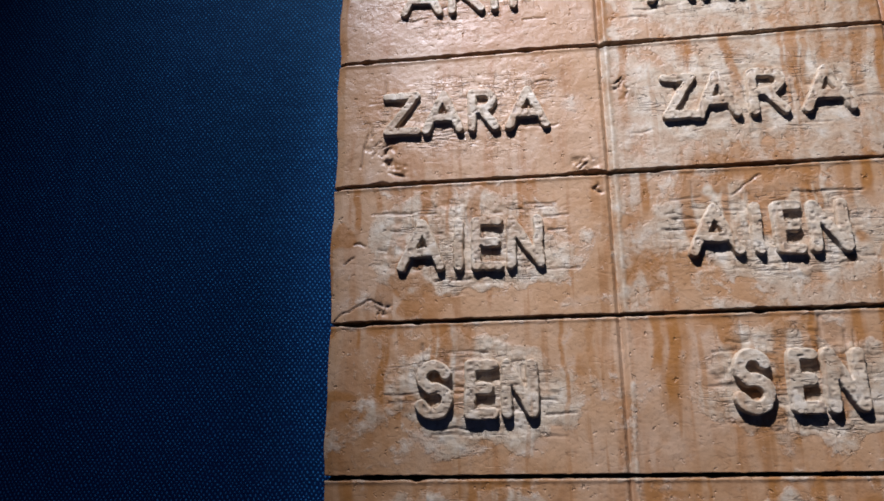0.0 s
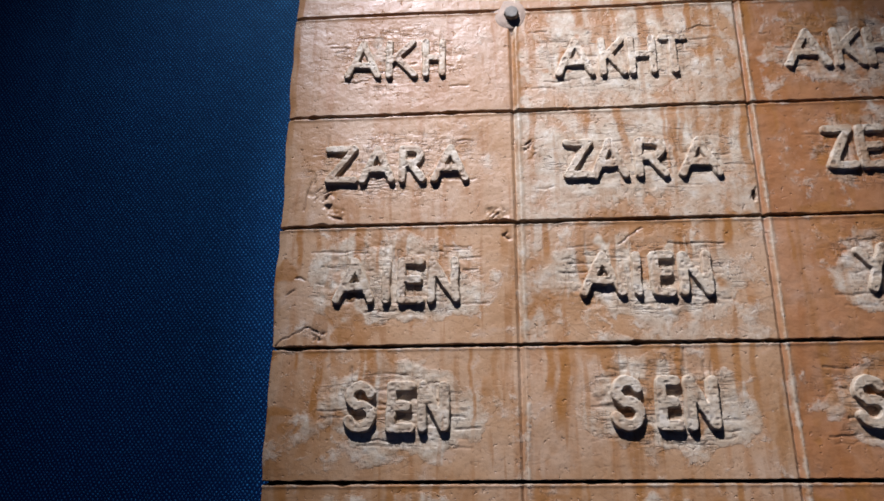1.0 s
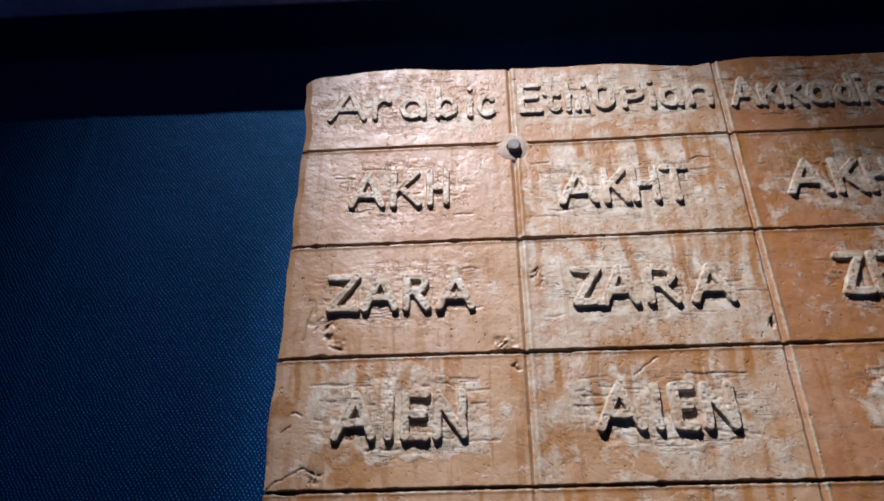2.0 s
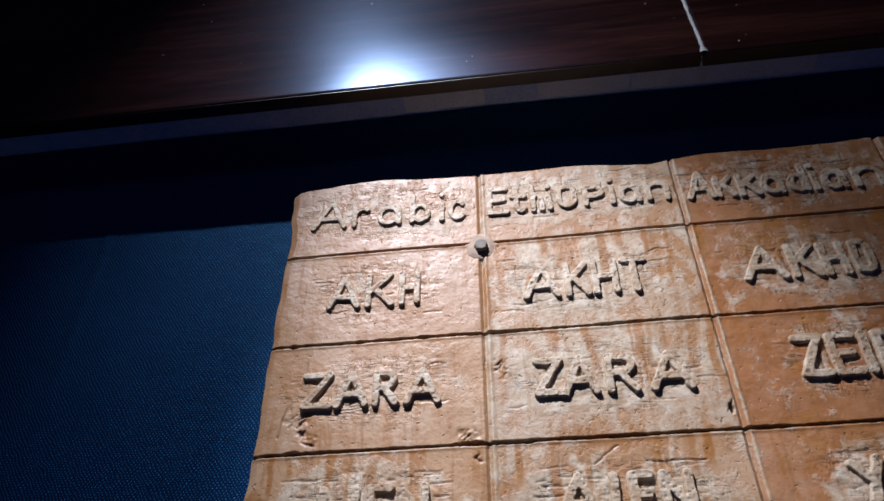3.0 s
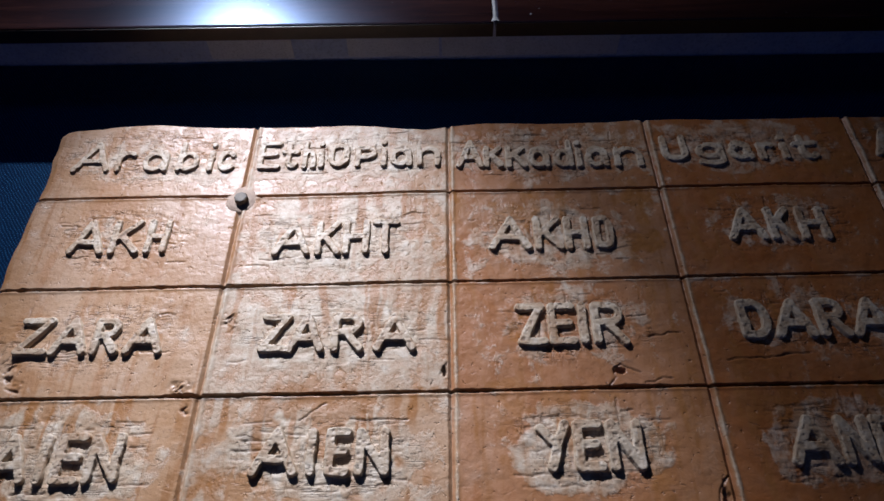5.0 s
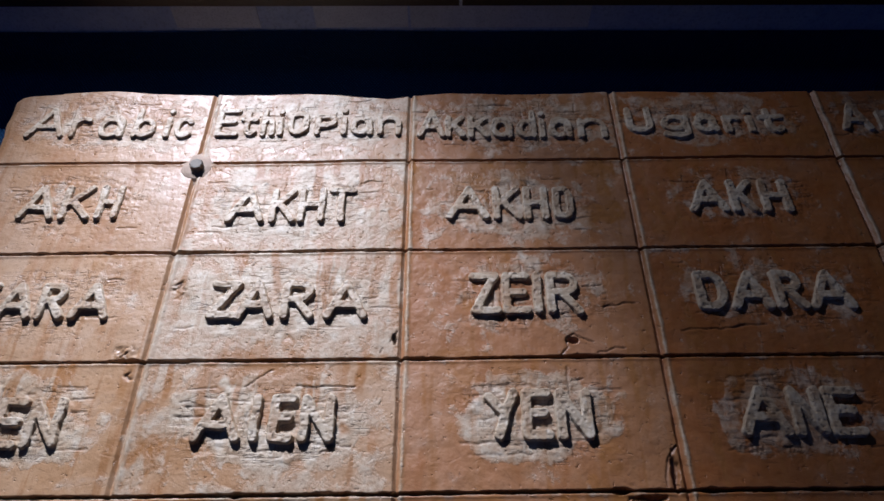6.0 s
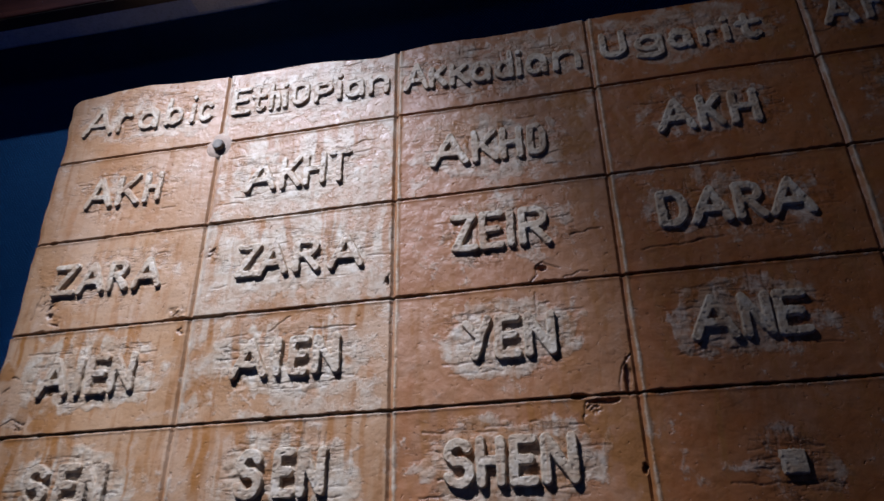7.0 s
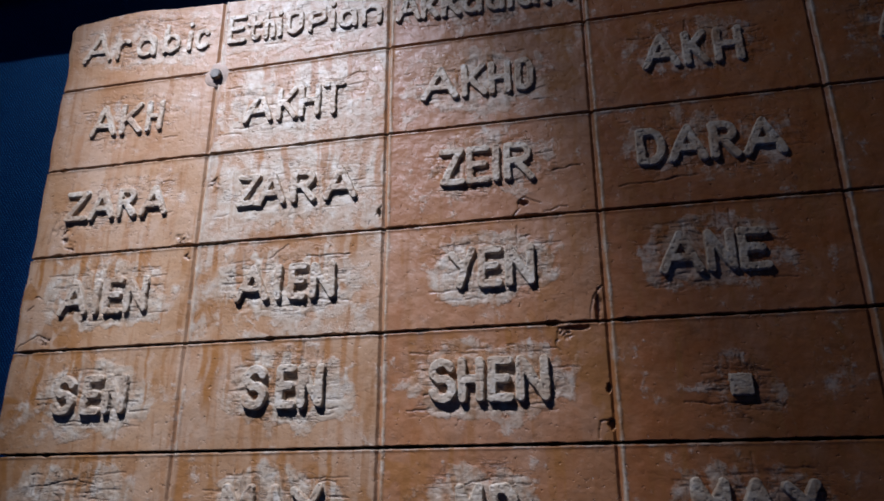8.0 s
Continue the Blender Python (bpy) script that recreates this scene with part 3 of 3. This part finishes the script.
def tile(row, col, inscription, parent):
    x0, x1 = COLS[col], COLS[col + 1]
    fine = col < 5 and row < 6
    pitch = 0.0009 if fine else 0.003
    u, v = np.meshgrid(spread(x1 - x0, pitch), spread(ROWS[row] - ROWS[row + 1], pitch))
    x = x0 + u * (x1 - x0)
    tilt = SLOPE * (x - 0.07)
    upper, lower = ROWS[row] + tilt, ROWS[row + 1] + tilt
    if row == 0:
        upper = ROWS[0] - 0.001 + 0.008 * (x - 0.07) + 0.0058 * np.exp(-((x + 0.045) / 0.062) ** 2) - 0.006 * np.exp(-((x + 0.127) / 0.012) ** 2) - 0.008 * np.exp(-((x - 0.235) / 0.036) ** 2) + 0.0012 * rough(x, x * 0, 0.05, 21) + 0.0008 * rough(x, x * 0, 0.014, 22)
    z = lower + v * (upper - lower)
    if col == 0:
        edge = -0.1250 - 0.0030 * step(z, 1.87, 1.93) + 0.0014 * rough(x * 0, z, 0.07, 23) + 0.0012 * rough(x * 0, z, 0.016, 24) + 0.010 * step(z, 1.942, 1.966) ** 2
        x = edge + u * (x1 - edge)
    side = np.minimum(x - x[:, :1], x[:, -1:] - x) - 0.0002 - 0.0004 * np.abs(rough(x, z, 0.015, 31))
    ends = np.minimum(z - z[:1], z[-1:] - z) - 0.0008 - 0.0004 * rough(x, z, 0.014, 32) - 0.0003 * rough(x, z, 0.004, 34) - 0.0012 * step(rough(x, z, 0.02, 33), 0.6, 0.95)
    if row == 0:
        ends = np.minimum(z - z[:1] - 0.001, (z[-1:] - z) * 0.22)
    if col == 0:
        side = np.minimum((x - x[:, :1]) * 0.4, x[:, -1:] - x - 0.0004)
    y = FRONT - swell(x, z)
    if fine and col > 1:
        y = y + 0.00030 * rough(x, z * 0.8, 0.013, 72) + 0.00020 * rough(x + 0.4 * z, z, 0.0055, 73)
    y = y + 0.0027 * np.clip(1 - side / 0.0026, 0, 1) + 0.0120 * (1 - step(ends, -0.0002, 0.0007))
    brow = z[-1:] - z
    y = y - 0.0005 * np.exp(-((brow - 0.0026) / 0.0012) ** 2) * (0 if row == 0 else 1)
    dirt = 0.7 * (1 - step(ends, 0.0, 0.0016)) * (0 if row == 0 else 1)
    for cx, cz, size in CHIPS:
        if abs(cx - x.mean()) > 0.12 or abs(cz - z.mean()) > 0.07:
            continue
        r = np.hypot(x - cx, (z - cz) * 1.4) / size + 0.45 * rough(x, z * 1.5, 0.008, 35) + 0.3 * rough(x, z, 0.0032, 36)
        inside = 1 - step(r, 0.45, 1.0)
        y = y + inside * (0.0004 + 0.0005 * rough(x * 0.7, z, 0.0034, 37) + 0.0004 * rough(x, z, 0.0020, 69))
        rng = np.random.default_rng(int(1e4 * (cx + 2) + 1e5 * cz))
        for _ in range(6):
            a, run = rng.uniform(-0.7, 0.9) + rng.integers(0, 2) * 1.2, rng.uniform(0.25, 0.7) * size
            px, pz = cx + rng.uniform(-0.8, 0.5) * size, cz + rng.uniform(-0.6, 0.5) * size
            nick = 1 - step(gap(x + 0.0008 * rough(x, z, 0.004, 38), z + 0.0008 * rough(x, z, 0.004, 39), [(px, pz), (px + run * math.cos(a), pz + run * math.sin(a))]), 0.0002, 0.0010)
            y, dirt = y + 0.0011 * nick * step(r, 1.6, 0.6), dirt + 0.7 * nick * step(r, 1.6, 0.6)
    for cx, cz, rx, rz in BREAKS:
        r = np.hypot((x - cx) / rx, (z - cz) / rz) + 0.3 * rough(x, z, 0.004, 70) + 0.15 * rough(x, z, 0.0018, 71)
        y = y + 0.0042 * (1 - step(r, 0.75, 1.1))
        dirt = dirt + 0.5 * (1 - step(r, 0.6, 1.1))
    for line in CRACKS:
        near = gap(x + 0.0012 * rough(x, z, 0.006, 38), z + 0.0012 * rough(x, z, 0.006, 39), list(line))
        y = y + 0.0013 * (1 - step(near, 0.0001, 0.0008))
        dirt = dirt + 0.75 * (1 - step(near, 0.0002, 0.0009))
    # besides the film, the upper lip is paled to paint its lit edge
    lime_lit = WASH.get((row, col), 0.05) + 0.06 * rough(x, z, 0.05, 40) + 0.35 * (1 - step(brow, 0.001, 0.005))
    # raised bead along the left joint, paler and less brown than the tile
    bead = np.zeros_like(x)
    if col > 0:
        bead = np.exp(-((x - x[:, :1] - 0.0036 - 0.0006 * rough(x, z, 0.02, 67)) / 0.0019) ** 2)
        y = y - 0.0009 * bead * (0.75 + 0.25 * rough(x, z, 0.011, 68))
        lime_lit = lime_lit + (0.28 if col < 2 else 0.55) * bead
    carved = np.zeros_like(x)
    if inscription:
        _, spans, top, base, _, film = inscription
        cx, cz = (spans[0][0] + spans[-1][1]) / 2000, (top + base) / 2000
        hx, hz = (spans[-1][1] - spans[0][0]) / 2000, (top - base) / 2000
        far = (np.hypot((x - cx) / (hx + 0.034), (z - cz) / (hz + 0.024)) - 0.5) / 0.5
        lime_lit = lime_lit + 0.85 * film * (1 - step(far + 0.35 * rough(x, z, 0.024, 41) + 0.25 * rough(x, z, 0.009, 46), 0.35, 0.85))
        carved = 1 - step(far + 0.3 * rough(x, z, 0.02, 47), 0.2, 0.9)
        cuts = scores(row, col, x, z, cx, cz, hx, hz)
        chisel = 0.00034 * rough(x * 0.45, z, 0.0055, 48) + 0.00028 * rough(x + 0.5 * z, z, 0.0032, 49) + 0.00018 * rough(x, z, 0.0020, 50)
        y = y + carved * ((0.5 if row < 3 and col < 2 else 1.0) * chisel + 0.0004) + 0.0009 * cuts
        dirt = dirt + 0.75 * cuts
    rim = np.zeros_like(x, dtype=bool)
    rim[0, :] = rim[-1, :] = True
    if col == 0:
        rim[:, 0] = True
    y = np.where(rim, FRONT + 0.020, y)
    return sheet("tile", x, y, z, np.ones_like(x, dtype=bool), CLAY, parent, lime_lit=lime_lit, carved=carved, brown_shade=COLUMN_SHADE[col] * (1 - 0.9 * bead), runs=streaks(row, col, x, z, upper), dirt=np.clip(dirt, 0, 1))


def clay_tablet():
    tablet = tagged(new("clay_tablet"), "large terracotta wall tablet of lettered tiles with limy stains", "tablet")
    body = bmesh.new()
    xl, xr, zb, zt = COLS[0] + 0.004, COLS[-1] - 0.003, ROWS[-1] + 0.006, ROWS[0] - 0.008
    block(xl, xr, FRONT + 0.0165, WALL_Y + 0.002, zb, zt, 0.003, body)
    part("backing", body, GROUT, tablet, "dark mortar backing showing in the joints")
    for row in range(len(ROWS) - 1):
        for col in range(len(COLS) - 1):
            inscription = WORDS.get((row, col))
            piece = tile(row, col, inscription, tablet)
            if inscription:
                text, spans, top, base, half, film = inscription
                for char, (a, b) in zip(text, spans):
                    letter(char, a / 1000, b / 1000, top / 1000, base / 1000, half / 1000, film, piece)
    bolt = bmesh.new()
    turn = Matrix.Translation((0.0705, FRONT - 0.0015, 1.8622)) @ Matrix.Rotation(radians(90), 4, "X")
    made = bmesh.ops.create_cone(bolt, cap_ends=True, segments=8, radius1=0.0070, radius2=0.0062, depth=0.0075, matrix=turn)
    rim = [e for e in bolt.edges if e.calc_face_angle(0) > 1]
    bmesh.ops.bevel(bolt, geom=rim, offset=0.0008, segments=1, affect="EDGES")
    for v in bolt.verts:
        v.co += 0.0005 * noise.noise_vector(v.co * 180)
    part("bolt", bolt, STEEL, tablet, "dull clay-smeared steel bolt head")
    x, z = np.meshgrid(np.arange(0.046, 0.0955, 0.0008), np.arange(1.838, 1.887, 0.0008))
    r = np.hypot(x - 0.0705, z - 1.8622) + 0.0045 * rough(x, z, 0.012, 51)
    y = FRONT - swell(x, z) - 0.0009 * (1 - step(r, 0.007, 0.0135)) - 0.0004 + 0.0026 * step(r, 0.0125, 0.0180)
    ring = sheet("daub", x, y, z, r < 0.0195, DAUB, tablet)
    tagged(ring, "smear of mortar round the bolt")
    return tablet


clay_tablet()
